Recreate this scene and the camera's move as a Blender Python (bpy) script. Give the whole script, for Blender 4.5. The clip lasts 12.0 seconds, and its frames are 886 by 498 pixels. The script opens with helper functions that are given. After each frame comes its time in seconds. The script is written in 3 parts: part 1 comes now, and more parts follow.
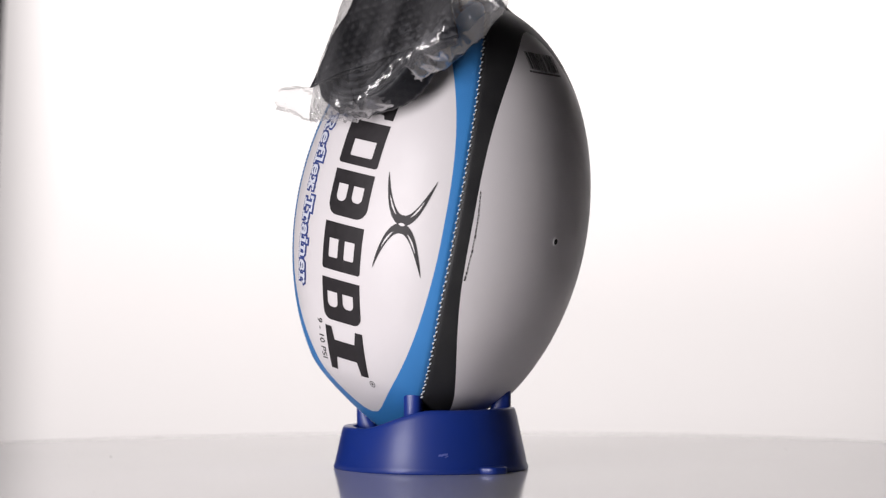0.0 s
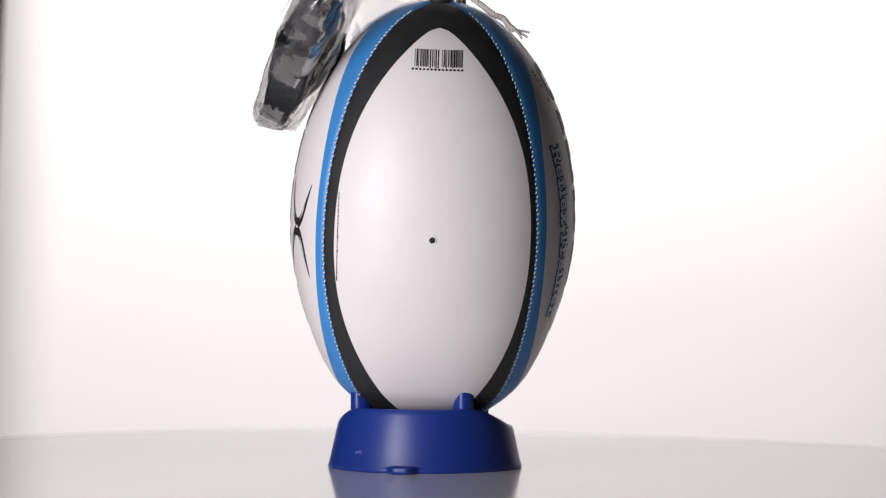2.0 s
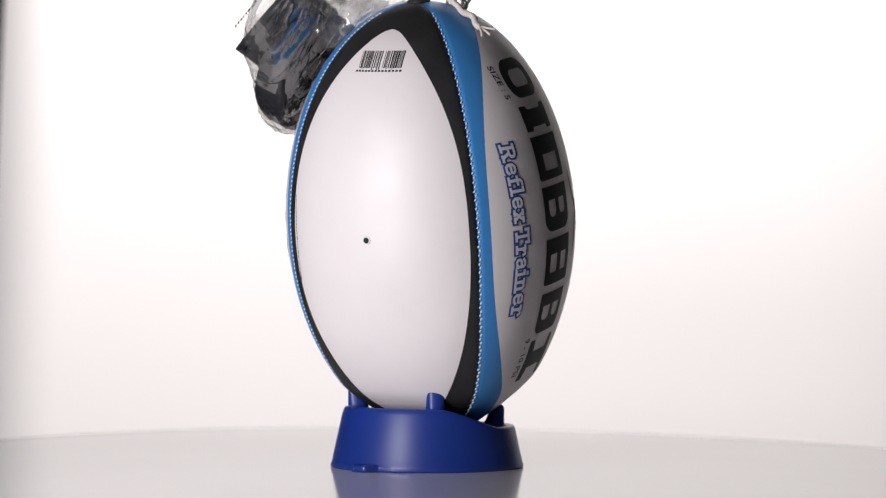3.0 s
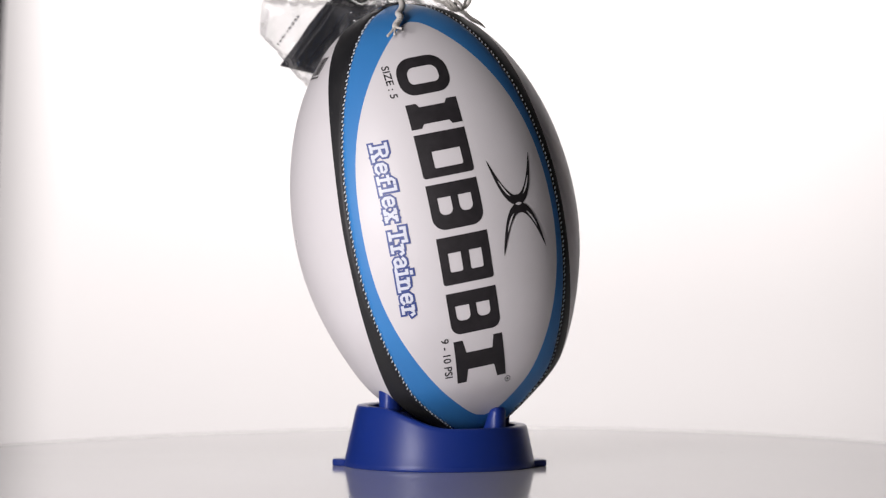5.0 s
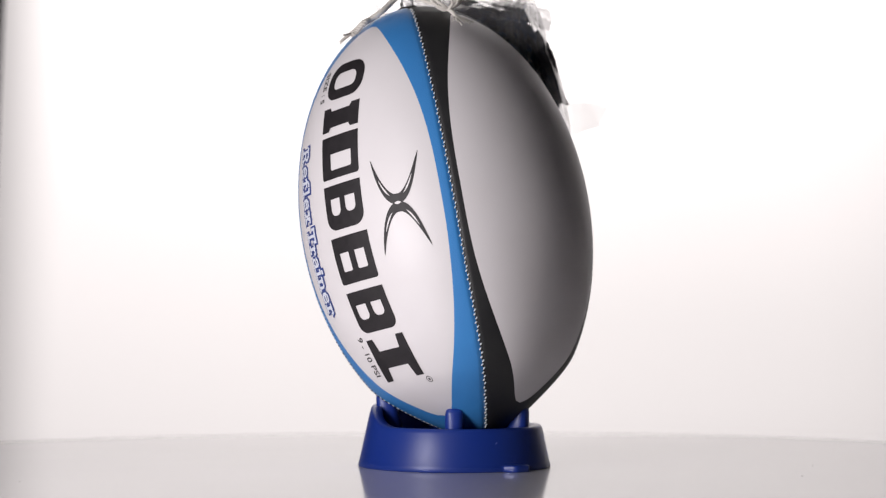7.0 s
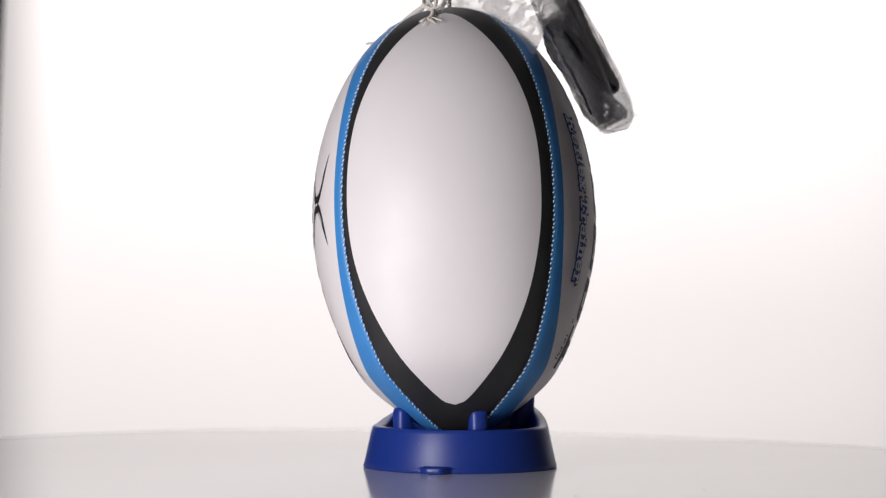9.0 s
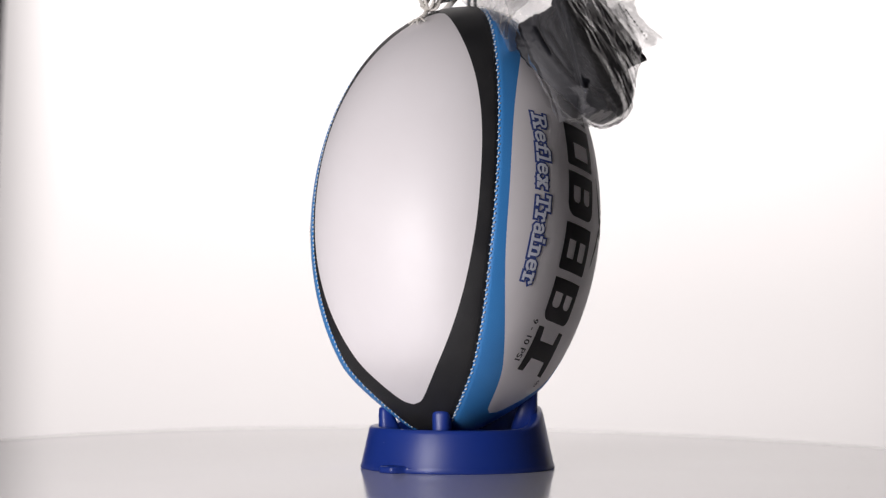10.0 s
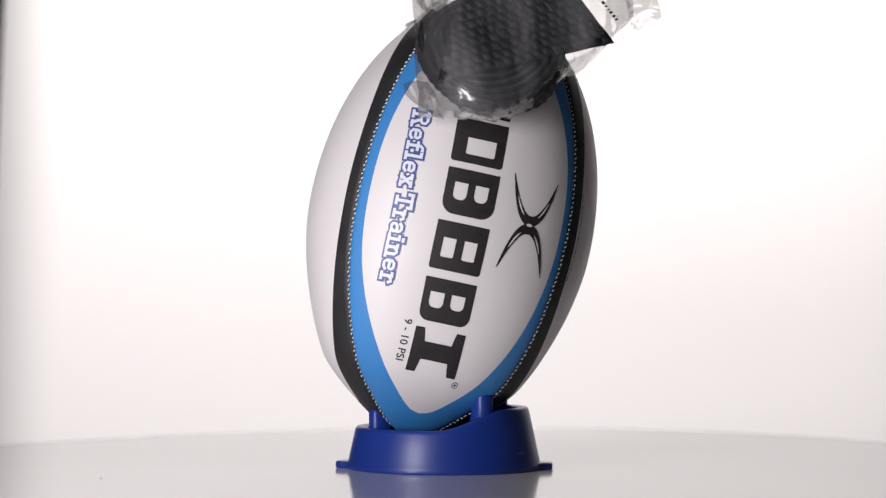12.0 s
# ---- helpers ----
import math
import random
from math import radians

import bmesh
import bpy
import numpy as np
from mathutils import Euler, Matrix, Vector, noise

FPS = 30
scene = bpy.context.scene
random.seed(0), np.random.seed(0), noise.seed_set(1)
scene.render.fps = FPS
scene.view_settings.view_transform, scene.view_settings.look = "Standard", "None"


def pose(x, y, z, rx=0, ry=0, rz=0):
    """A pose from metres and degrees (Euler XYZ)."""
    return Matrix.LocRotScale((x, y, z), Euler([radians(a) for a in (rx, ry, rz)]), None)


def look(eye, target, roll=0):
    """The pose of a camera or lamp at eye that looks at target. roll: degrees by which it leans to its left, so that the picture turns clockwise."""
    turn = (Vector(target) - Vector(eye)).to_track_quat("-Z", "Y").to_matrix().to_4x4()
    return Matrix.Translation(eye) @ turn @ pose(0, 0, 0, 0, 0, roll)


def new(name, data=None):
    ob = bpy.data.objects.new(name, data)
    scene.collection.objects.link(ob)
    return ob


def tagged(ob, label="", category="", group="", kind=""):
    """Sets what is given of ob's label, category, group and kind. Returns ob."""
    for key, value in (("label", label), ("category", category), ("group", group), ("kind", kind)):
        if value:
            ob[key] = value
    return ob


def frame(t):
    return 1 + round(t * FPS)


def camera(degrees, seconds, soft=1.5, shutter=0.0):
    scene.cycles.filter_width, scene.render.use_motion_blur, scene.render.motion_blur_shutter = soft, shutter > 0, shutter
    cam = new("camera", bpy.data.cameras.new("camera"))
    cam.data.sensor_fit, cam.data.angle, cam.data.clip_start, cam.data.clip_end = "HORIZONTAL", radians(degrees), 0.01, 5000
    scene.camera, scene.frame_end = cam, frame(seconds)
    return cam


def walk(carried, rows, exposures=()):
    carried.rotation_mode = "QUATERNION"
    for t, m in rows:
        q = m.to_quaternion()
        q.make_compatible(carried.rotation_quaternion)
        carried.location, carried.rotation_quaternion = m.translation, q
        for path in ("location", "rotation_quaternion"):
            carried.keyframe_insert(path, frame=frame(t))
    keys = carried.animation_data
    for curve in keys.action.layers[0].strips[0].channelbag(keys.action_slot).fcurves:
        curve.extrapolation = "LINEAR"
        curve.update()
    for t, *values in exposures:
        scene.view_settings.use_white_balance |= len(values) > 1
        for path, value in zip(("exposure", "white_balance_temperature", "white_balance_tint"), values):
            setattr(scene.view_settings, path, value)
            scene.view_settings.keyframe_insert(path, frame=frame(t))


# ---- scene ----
# ---------- camera ----------
cam = camera(20.244, 12.0, soft=1.25)
cam.data.dof.use_dof, cam.data.dof.focus_distance, cam.data.dof.aperture_fstop = True, 1.54, 6.0
EYE = Vector((0.0, -1.6, 0.1191))
AHEAD = Vector((-0.000113, 0.999913, 0.013194))
walk(cam, [(0, look(EYE, EYE + AHEAD, 0.208)), (12, look(EYE, EYE + AHEAD, 0.208))],
     exposures=[(0, 0.0), (12, 0.0)])

# ---------- world and lights ----------
world = bpy.data.worlds.new("studio")
scene.world = world
world.use_nodes = True
world.node_tree.nodes["Background"].inputs[0].default_value = (0.9, 0.93, 1.0, 1)
world.node_tree.nodes["Background"].inputs[1].default_value = 0.02


def lamp(name, kind, m, power, colour=(1, 1, 1), size=(1, 1), **more):
    data = bpy.data.lights.new(name, kind)
    data.energy, data.color = power, colour
    if kind == "AREA":
        data.shape, data.size, data.size_y = "RECTANGLE", size[0], size[1]
    if kind == "SPOT":
        data.spot_size, data.spot_blend, data.shadow_soft_size = radians(size[0]), size[1], 0.12
    ob = new(name, data)
    ob.matrix_world = m
    return ob


lamp("key_light", "AREA", look((-0.70, -0.97, 0.15), (0, 0, 0.15)), 15.2, (1.0, 0.95, 0.965), (0.32, 0.72))
lamp("backdrop_light", "SPOT", look((0.03, 0.15, 1.6), (0.03, 1.15, 0.52)), 216, (1.0, 0.96, 0.962), (75, 0.8))


# ---------- materials ----------
def material(name, colour, rough=0.5, metal=0.0, other=None, scale=40.0, amount=0.5, bump=0.0, bump_scale=900.0,
             rough_var=0.1, coat=0.0, ior=1.5):
    """A principled surface with blotches at one scale, grain at another, and fine relief."""
    mat = bpy.data.materials.new(name)
    mat.use_nodes = True
    n, l = mat.node_tree.nodes, mat.node_tree.links
    b = n["Principled BSDF"]
    b.inputs["Metallic"].default_value = metal
    b.inputs["Roughness"].default_value = rough
    b.inputs["IOR"].default_value = ior
    b.inputs["Coat Weight"].default_value = coat
    co = n.new("ShaderNodeTexCoord")
    blot = n.new("ShaderNodeTexNoise")
    blot.inputs["Scale"].default_value, blot.inputs["Detail"].default_value = scale, 5
    l.new(co.outputs["Object"], blot.inputs["Vector"])
    grain = n.new("ShaderNodeTexNoise")
    grain.inputs["Scale"].default_value, grain.inputs["Detail"].default_value = bump_scale, 2
    l.new(co.outputs["Object"], grain.inputs["Vector"])
    mix = n.new("ShaderNodeMix")
    mix.data_type = "RGBA"
    mix.inputs[6].default_value = (*colour, 1)
    mix.inputs[7].default_value = (*(other or [c * 0.8 for c in colour]), 1)
    ramp = n.new("ShaderNodeMapRange")
    ramp.inputs[1].default_value, ramp.inputs[2].default_value = 0.35, 0.75
    ramp.inputs[4].default_value = amount
    l.new(blot.outputs[0], ramp.inputs[0])
    l.new(ramp.outputs[0], mix.inputs[0])
    l.new(mix.outputs[2], b.inputs["Base Color"])
    rr = n.new("ShaderNodeMapRange")
    rr.inputs[3].default_value, rr.inputs[4].default_value = max(0.02, rough - rough_var), min(1, rough + rough_var)
    l.new(blot.outputs[0], rr.inputs[0])
    l.new(rr.outputs[0], b.inputs["Roughness"])
    if bump:
        bm = n.new("ShaderNodeBump")
        bm.inputs["Strength"].default_value, bm.inputs["Distance"].default_value = bump, 0.0005
        l.new(grain.outputs[0], bm.inputs["Height"])
        l.new(bm.outputs[0], b.inputs["Normal"])
    return mat


WHITE = material("white_rubber", (0.74, 0.715, 0.73), 0.46, other=(0.70, 0.67, 0.68), scale=30, bump=0.12, bump_scale=1400)
BLACK = material("black_rubber", (0.012, 0.012, 0.014), 0.58, other=(0.03, 0.03, 0.03), scale=45, bump=0.25, bump_scale=1400)
BLUE = material("sky_blue_rubber", (0.045, 0.235, 0.58), 0.45, other=(0.04, 0.20, 0.52), scale=45, bump=0.25, bump_scale=1400)
INK = material("black_ink", (0.012, 0.010, 0.012), 0.6, scale=200, other=(0.03, 0.025, 0.03), bump=0.1)
NAVY_INK = material("navy_ink", (0.05, 0.08, 0.28), 0.45, scale=200, bump=0.1)
PALE_INK = material("pale_ink", (0.72, 0.75, 0.85), 0.45, scale=200, bump=0.1)
THREAD = material("white_thread", (0.68, 0.72, 0.75), 0.8, scale=900, other=(0.4, 0.5, 0.6), bump=0.5)
HOLE_SHADE = material("hole_shade_black", (0.01, 0.01, 0.01), 0.8)
TEE = material("royal_blue_plastic", (0.010, 0.035, 0.25), 0.38, other=(0.012, 0.036, 0.225), scale=60, bump=0.08, bump_scale=2200, rough_var=0.06)
SCUFF = material("pale_scuff", (0.10, 0.13, 0.45), 0.6, scale=500)
CORD = material("white_cotton_cord", (0.72, 0.69, 0.64), 0.85, other=(0.48, 0.46, 0.43), scale=500, bump=0.6, bump_scale=1800)
STEEL = material("steel", (0.5, 0.5, 0.5), 0.3, metal=1.0, scale=300)
STRAP = material("black_webbing", (0.006, 0.0065, 0.010), 0.5, other=(0.015, 0.016, 0.022), scale=150, bump=0.8, bump_scale=1500)
TABLE = material("white_gloss_table", (0.84, 0.82, 0.82), 0.10, other=(0.80, 0.79, 0.79), scale=5, rough_var=0.03, ior=1.42)
DUST = material("grey_dust", (0.25, 0.24, 0.23), 0.9, scale=900)
PAPER = material("white_backdrop_paper", (0.82, 0.80, 0.79), 0.85, other=(0.80, 0.775, 0.765), scale=3, amount=0.4, bump=0.05, bump_scale=300)
DARKWALL = material("dark_studio_wall", (0.012, 0.012, 0.03), 0.9, scale=3)
BOUNCEWALL = material("grey_bounce_wall", (0.26, 0.255, 0.255), 0.9, scale=3)
GREYFLOOR = material("grey_floor", (0.2, 0.2, 0.2), 0.7, scale=4)

FILM = bpy.data.materials.new("clear_polythene")
FILM.use_nodes = True
_n, _l = FILM.node_tree.nodes, FILM.node_tree.links
_n.remove(_n["Principled BSDF"])
_clear, _gloss, _haze = _n.new("ShaderNodeBsdfTransparent"), _n.new("ShaderNodeBsdfGlossy"), _n.new("ShaderNodeBsdfTranslucent")
_clear.inputs[0].default_value = (0.95, 0.95, 0.95, 1)
_gloss.inputs["Roughness"].default_value = 0.14
_haze.inputs[0].default_value = (0.85, 0.83, 0.82, 1)
_fres, _m1, _m2 = _n.new("ShaderNodeFresnel"), _n.new("ShaderNodeMixShader"), _n.new("ShaderNodeMixShader")
_fres.inputs[0].default_value = 1.5
_co, _nz, _bp = _n.new("ShaderNodeTexCoord"), _n.new("ShaderNodeTexNoise"), _n.new("ShaderNodeBump")
_nz.inputs["Scale"].default_value, _nz.inputs["Detail"].default_value = 46, 2.5
_bp.inputs["Strength"].default_value, _bp.inputs["Distance"].default_value = 0.85, 0.004
_mp = _n.new("ShaderNodeMapping")
_mp.inputs["Rotation"].default_value, _mp.inputs["Scale"].default_value = (0, 0, 0.6), (1.0, 0.28, 1.0)
_l.new(_co.outputs["Object"], _mp.inputs["Vector"])
_l.new(_mp.outputs[0], _nz.inputs["Vector"])
_l.new(_nz.outputs[0], _bp.inputs["Height"])
_l.new(_bp.outputs[0], _gloss.inputs["Normal"])
_lim = _n.new("ShaderNodeMapRange")
_lim.inputs[1].default_value, _lim.inputs[2].default_value, _lim.inputs[3].default_value, _lim.inputs[4].default_value = 0.04, 0.9, 0.06, 0.45
_l.new(_fres.outputs[0], _lim.inputs[0])
_patch, _fog = _n.new("ShaderNodeTexNoise"), _n.new("ShaderNodeMapRange")
_patch.inputs["Scale"].default_value, _patch.inputs["Detail"].default_value = 38, 3
_l.new(_mp.outputs[0], _patch.inputs["Vector"])
_fog.inputs[1].default_value, _fog.inputs[2].default_value, _fog.inputs[3].default_value, _fog.inputs[4].default_value = 0.38, 0.66, 0.025, 0.22
_l.new(_patch.outputs[0], _fog.inputs[0])
_l.new(_fog.outputs[0], _m1.inputs[0])
_milk, _m3 = _n.new("ShaderNodeBsdfDiffuse"), _n.new("ShaderNodeMixShader")
_milk.inputs[0].default_value = (0.80, 0.80, 0.84, 1)
_m3.inputs[0].default_value = 0.6
_l.new(_haze.outputs[0], _m3.inputs[1])
_l.new(_milk.outputs[0], _m3.inputs[2])
_l.new(_clear.outputs[0], _m1.inputs[1])
_l.new(_m3.outputs[0], _m1.inputs[2])
_l.new(_lim.outputs[0], _m2.inputs[0])
_l.new(_m1.outputs[0], _m2.inputs[1])
_l.new(_gloss.outputs[0], _m2.inputs[2])
_l.new(_m2.outputs[0], _n["Material Output"].inputs[0])


# ---------- mesh helpers ----------
def part(name, bm, mats, parent=None, label="", smooth=True):
    mesh = bpy.data.meshes.new(name)
    bm.normal_update()
    for face in bm.faces:
        face.smooth = smooth
    bm.to_mesh(mesh)
    bm.free()
    for m in mats if isinstance(mats, (list, tuple)) else [mats]:
        mesh.materials.append(m)
    ob = new(name, mesh)
    ob.parent = parent
    if label:
        tagged(ob, label)
    return ob


def root(name, m):
    ob = new(name)
    ob.empty_display_size = 0.02
    ob.matrix_world = m
    return ob


def box(bm, x0, x1, y0, y1, z0, z1):
    m = Matrix.Translation(((x0 + x1) / 2, (y0 + y1) / 2, (z0 + z1) / 2)) @ Matrix.Diagonal((x1 - x0, y1 - y0, z1 - z0, 1))
    return bmesh.ops.create_cube(bm, size=1, matrix=m)["verts"]


def loft(bm, rings, closed=True, caps=False, mat=0):
    """Quads between rows of points."""
    rows = [[bm.verts.new(p) for p in ring] for ring in rings]
    n = len(rows[0])
    for a, b in zip(rows, rows[1:]):
        for i in range(n if closed else n - 1):
            j = (i + 1) % n
            bm.faces.new((a[i], a[j], b[j], b[i])).material_index = mat
    if caps:
        bm.faces.new(rows[0][::-1])
        bm.faces.new(rows[-1])
    return rows


def tube(bm, path, radius, sides=8, taper=None):
    """A round cord along a list of points."""
    path = [Vector(p) for p in path]
    rings, side = [], None
    for i, p in enumerate(path):
        d = (path[min(i + 1, len(path) - 1)] - path[max(i - 1, 0)]).normalized()
        if side is None:
            side = d.orthogonal().normalized()
        side = (side - d * side.dot(d)).normalized()
        up = d.cross(side)
        r = radius * (taper(i / (len(path) - 1)) if taper else 1)
        rings.append([p + (side * math.cos(2 * math.pi * k / sides) + up * math.sin(2 * math.pi * k / sides)) * r for k in range(sides)])
    loft(bm, rings, caps=True)


def glide(points, steps=8):
    """A smooth path through a few points."""
    p = [Vector(q) for q in points]
    p = [2 * p[0] - p[1]] + p + [2 * p[-1] - p[-2]]
    out = []
    for i in range(1, len(p) - 2):
        for k in range(steps):
            t = k / steps
            a, b, c, d = p[i - 1:i + 3]
            out.append(0.5 * (2 * b + (c - a) * t + (2 * a - 5 * b + 4 * c - d) * t * t + (3 * b - a - 3 * c + d) * t ** 3))
    return out + [p[-2]]


def smooth01(x):
    x = min(1, max(0, x))
    return x * x * (3 - 2 * x)


# ---------- the studio ----------
def backdrop():
    bm = bmesh.new()
    left = lambda z: -0.4909 + 0.04 * (z - 0.369)
    rows = []
    for i in range(50):
        s = i / 49
        if s < 0.7:
            y, z = 1.15, 2.0 - (2.0 + 0.45) * s / 0.7
        else:
            a = (s - 0.7) / 0.3 * math.pi / 2
            y, z = 1.15 - 0.3 * (1 - math.cos(a)), -0.45 - 0.3 * math.sin(a)
        rows.append([(left(z) + (1.35 - left(z)) * k / 24, y + 0.004 * math.sin(k * 0.7 + z), z) for k in range(25)])
    loft(bm, rows, closed=False)
    ob = part("backdrop", bm, PAPER)
    sol = ob.modifiers.new("thickness", "SOLIDIFY")
    sol.thickness, sol.offset = 0.003, 1
    return tagged(ob, "white paper studio backdrop hanging behind the table", "backdrop", kind="structure")


DISC = 0.415                         # radius of the turning disc


def disc_warp(x, y):
    """The disc is slightly bent, like a saddle."""
    return 0.003 * (x * x + y * y) / DISC ** 2 * math.cos(2 * (math.atan2(y, x) - radians(15)))


def table():
    bm = bmesh.new()
    prof = [(r, 0.0) for r in (0.03, 0.08, 0.14, 0.2, 0.26, 0.32, 0.37, DISC - 0.012)]
    prof += [(DISC - 0.006, -0.0006), (DISC - 0.002, -0.0024), (DISC, -0.006), (DISC, -0.013), (DISC - 0.004, -0.018), (DISC - 0.015, -0.019)]
    n = 128
    rings = [[(r * math.cos(2 * math.pi * k / n), r * math.sin(2 * math.pi * k / n), z) for k in range(n)] for r, z in prof]
    loft(bm, rings, caps=True)
    for v in bm.verts:
        v.co.z += disc_warp(v.co.x, v.co.y)
    top = root("turntable", pose(0, 0, -0.75))
    body = part("tabletop", bm, TABLE, top, "glossy white round disc, slightly warped")
    body.location.z = 0.75
    leg = bmesh.new()
    loft(leg, [[(r * math.cos(2 * math.pi * k / 32), r * math.sin(2 * math.pi * k / 32), z) for k in range(32)]
               for r, z in ((0.24, 0.0), (0.24, 0.02), (0.05, 0.035), (0.05, 0.69), (0.2, 0.7), (0.2, 0.731))], caps=True)
    part("pedestal", leg, TABLE, top)
    rnd = random.Random(11)
    for k in range(4):
        a, r = rnd.uniform(0, 6.283), rnd.uniform(0.11, 0.33)
        x, y = r * math.cos(a), r * math.sin(a)
        bm = bmesh.new()
        bmesh.ops.create_icosphere(bm, subdivisions=1, radius=0.0005, matrix=Matrix.Translation((x, y, 0.7503 + disc_warp(x, y))) @ Matrix.Diagonal((rnd.uniform(0.6, 1.6), rnd.uniform(0.5, 1.1), 0.4, 1)))
        part("dust_speck", bm, DUST, top)
    return tagged(top, "round white glossy turntable that mirrors the tee", "turntable")


def room():
    # Plain shell added round the set; its grey walls bounce fill light.
    for name, b in (("wall_north", (-2.5, 2.5, 2.2, 2.3, -0.75, 2.6)), ("wall_south", (-2.5, 2.5, -3.3, -3.2, -0.75, 2.6)),
                    ("wall_west", (-2.6, -2.5, -3.3, 2.3, -0.75, 2.6)), ("wall_east", (2.5, 2.6, -3.3, 2.3, -0.75, 2.6)),
                    ("ceiling", (-2.6, 2.6, -3.3, 2.3, 2.6, 2.7)), ("floor", (-2.6, 2.6, -3.3, 2.3, -0.85, -0.75))):
        bm = bmesh.new()
        box(bm, *b)
        tagged(part(name, bm, GREYFLOOR if name == "floor" else DARKWALL if name == "wall_north" else BOUNCEWALL, smooth=False),
               "grey floor added out of view" if name == "floor" else "plain added studio " + name.split("_")[0], name.split("_")[0], kind="structure")


backdrop()
table()
room()

# ---------- the ball ----------
SEAM_TURN = 1.3                      # the panels sit a little round from the valve
LONG, WIDE = 0.1416, 0.0925          # half length and half width
BALL = Matrix(((0.76553, 0.61764, 0.18026, -0.00118), (-0.61029, 0.78577, -0.10057, -0.00784),
               (-0.20376, -0.03303, 0.97846, 0.15846), (0, 0, 0, 1)))


def skin(lon, u, lift=0.0):
    """A point of the ball's surface: degrees round the axis, share of the half length."""
    u = max(-1, min(1, u))
    flat_share = math.cos(radians(4 * (lon + SEAM_TURN)))      # 1 in a panel's middle, -1 at a seam
    r = WIDE * math.sqrt(max(0, 1 - u * u)) * (1 - 0.30 * smooth01((-u - 0.70) / 0.36)) * (1 - 0.013 * flat_share - 0.017 * (1 + flat_share) * smooth01((-u - 0.05) / 0.55))
    lon += 1.6 * smooth01((-u - 0.2) / 0.6)                    # the skin is sewn with a slight twist
    p = Vector((r * math.cos(radians(lon)), r * math.sin(radians(lon)), LONG * u))
    nrm = Vector((p.x / WIDE ** 2, p.y / WIDE ** 2, p.z / LONG ** 2)).normalized()
    return p + nrm * lift


def field_edge(u):
    """Half the width, in degrees, of a panel's white field."""
    x, n = (u / 0.905, 3.1) if u > 0 else (-u / 0.885, 2.3)
    return 40.2 * max(0.0, 1 - x ** n) ** (0.5 if u > 0 else 0.4) if x < 1 else 0.0


def seam_dip(lon, u):
    """The groove along the seams, and the slight fullness of each panel."""
    d = (lon + 45 + SEAM_TURN) % 90
    d = min(d, 90 - d)
    mm = radians(d) * WIDE * math.sqrt(max(0.0, 1 - u * u)) * 1000
    return -0.0011 * math.exp(-(mm / 1.3) ** 2)


def panel(centre, border, parent, label, shift=0.0):
    """One quarter of the skin; shift: how far the white field sits round from its own middle, in degrees."""
    bm = bmesh.new()
    rows, inner, outer = [], 22, 9
    cols = [-1 + 2 * i / inner for i in range(inner + 1)]
    N = 150
    for i in range(N + 1):
        u = -math.cos(math.pi * i / N)
        e = max(field_edge(u), 0.02)
        a0, a1, e0, e1 = -45 - SEAM_TURN, 45 - SEAM_TURN, shift - e, shift + e
        lons = [a0 + (e0 - a0) * (k / outer) ** 1.6 for k in range(outer)] + [shift + c * e for c in cols] + [a1 + (e1 - a1) * (1 - k / outer) ** 1.6 for k in range(1, outer + 1)]
        rows.append([bm.verts.new(skin(centre + a, u, seam_dip(centre + a, u))) for a in lons])
    for i in range(N):
        um = -math.cos(math.pi * (i + 0.5) / N)
        for k in range(len(rows[0]) - 1):
            f = bm.faces.new((rows[i][k], rows[i][k + 1], rows[i + 1][k + 1], rows[i + 1][k]))
            f.material_index = 1 if (k < outer or k >= outer + inner or field_edge(um) <= 0.02) else 0
    bmesh.ops.remove_doubles(bm, verts=bm.verts, dist=0.00002)
    return part("panel", bm, [WHITE, border], parent, label)


def on_panel(centre, u0, across, along, up, lift=0.00022):
    """Places a printed point: along runs down the ball from u0, up runs across the panel, in metres."""
    u = u0 - along / LONG
    r = WIDE * math.sqrt(max(0.01, 1 - u * u))
    return skin(centre + math.degrees((across + up) / r), u, lift)


def wrap(bm, centre, u0, across, lift=0.00022, step=0.003):
    """Cuts a flat print into small faces and lays it on the ball."""
    xs = [v.co.x for v in bm.verts]
    ys = [v.co.y for v in bm.verts]
    for lo, hi, nrm in ((min(xs), max(xs), (1, 0, 0)), (min(ys), max(ys), (0, 1, 0))):
        c = lo + step
        while c < hi:
            bmesh.ops.bisect_plane(bm, geom=bm.verts[:] + bm.edges[:] + bm.faces[:], plane_co=[c * a for a in nrm], plane_no=nrm, dist=1e-6)
            c += step
    for v in bm.verts:
        v.co = on_panel(centre, u0, across, v.co.x, v.co.y, lift + v.co.z)
    bm.normal_update()
    for f in bm.faces:
        if f.normal.dot(f.calc_center_median() - Vector((0, 0, f.calc_center_median().z * 0.5))) < 0:
            f.normal_flip()
    return bm


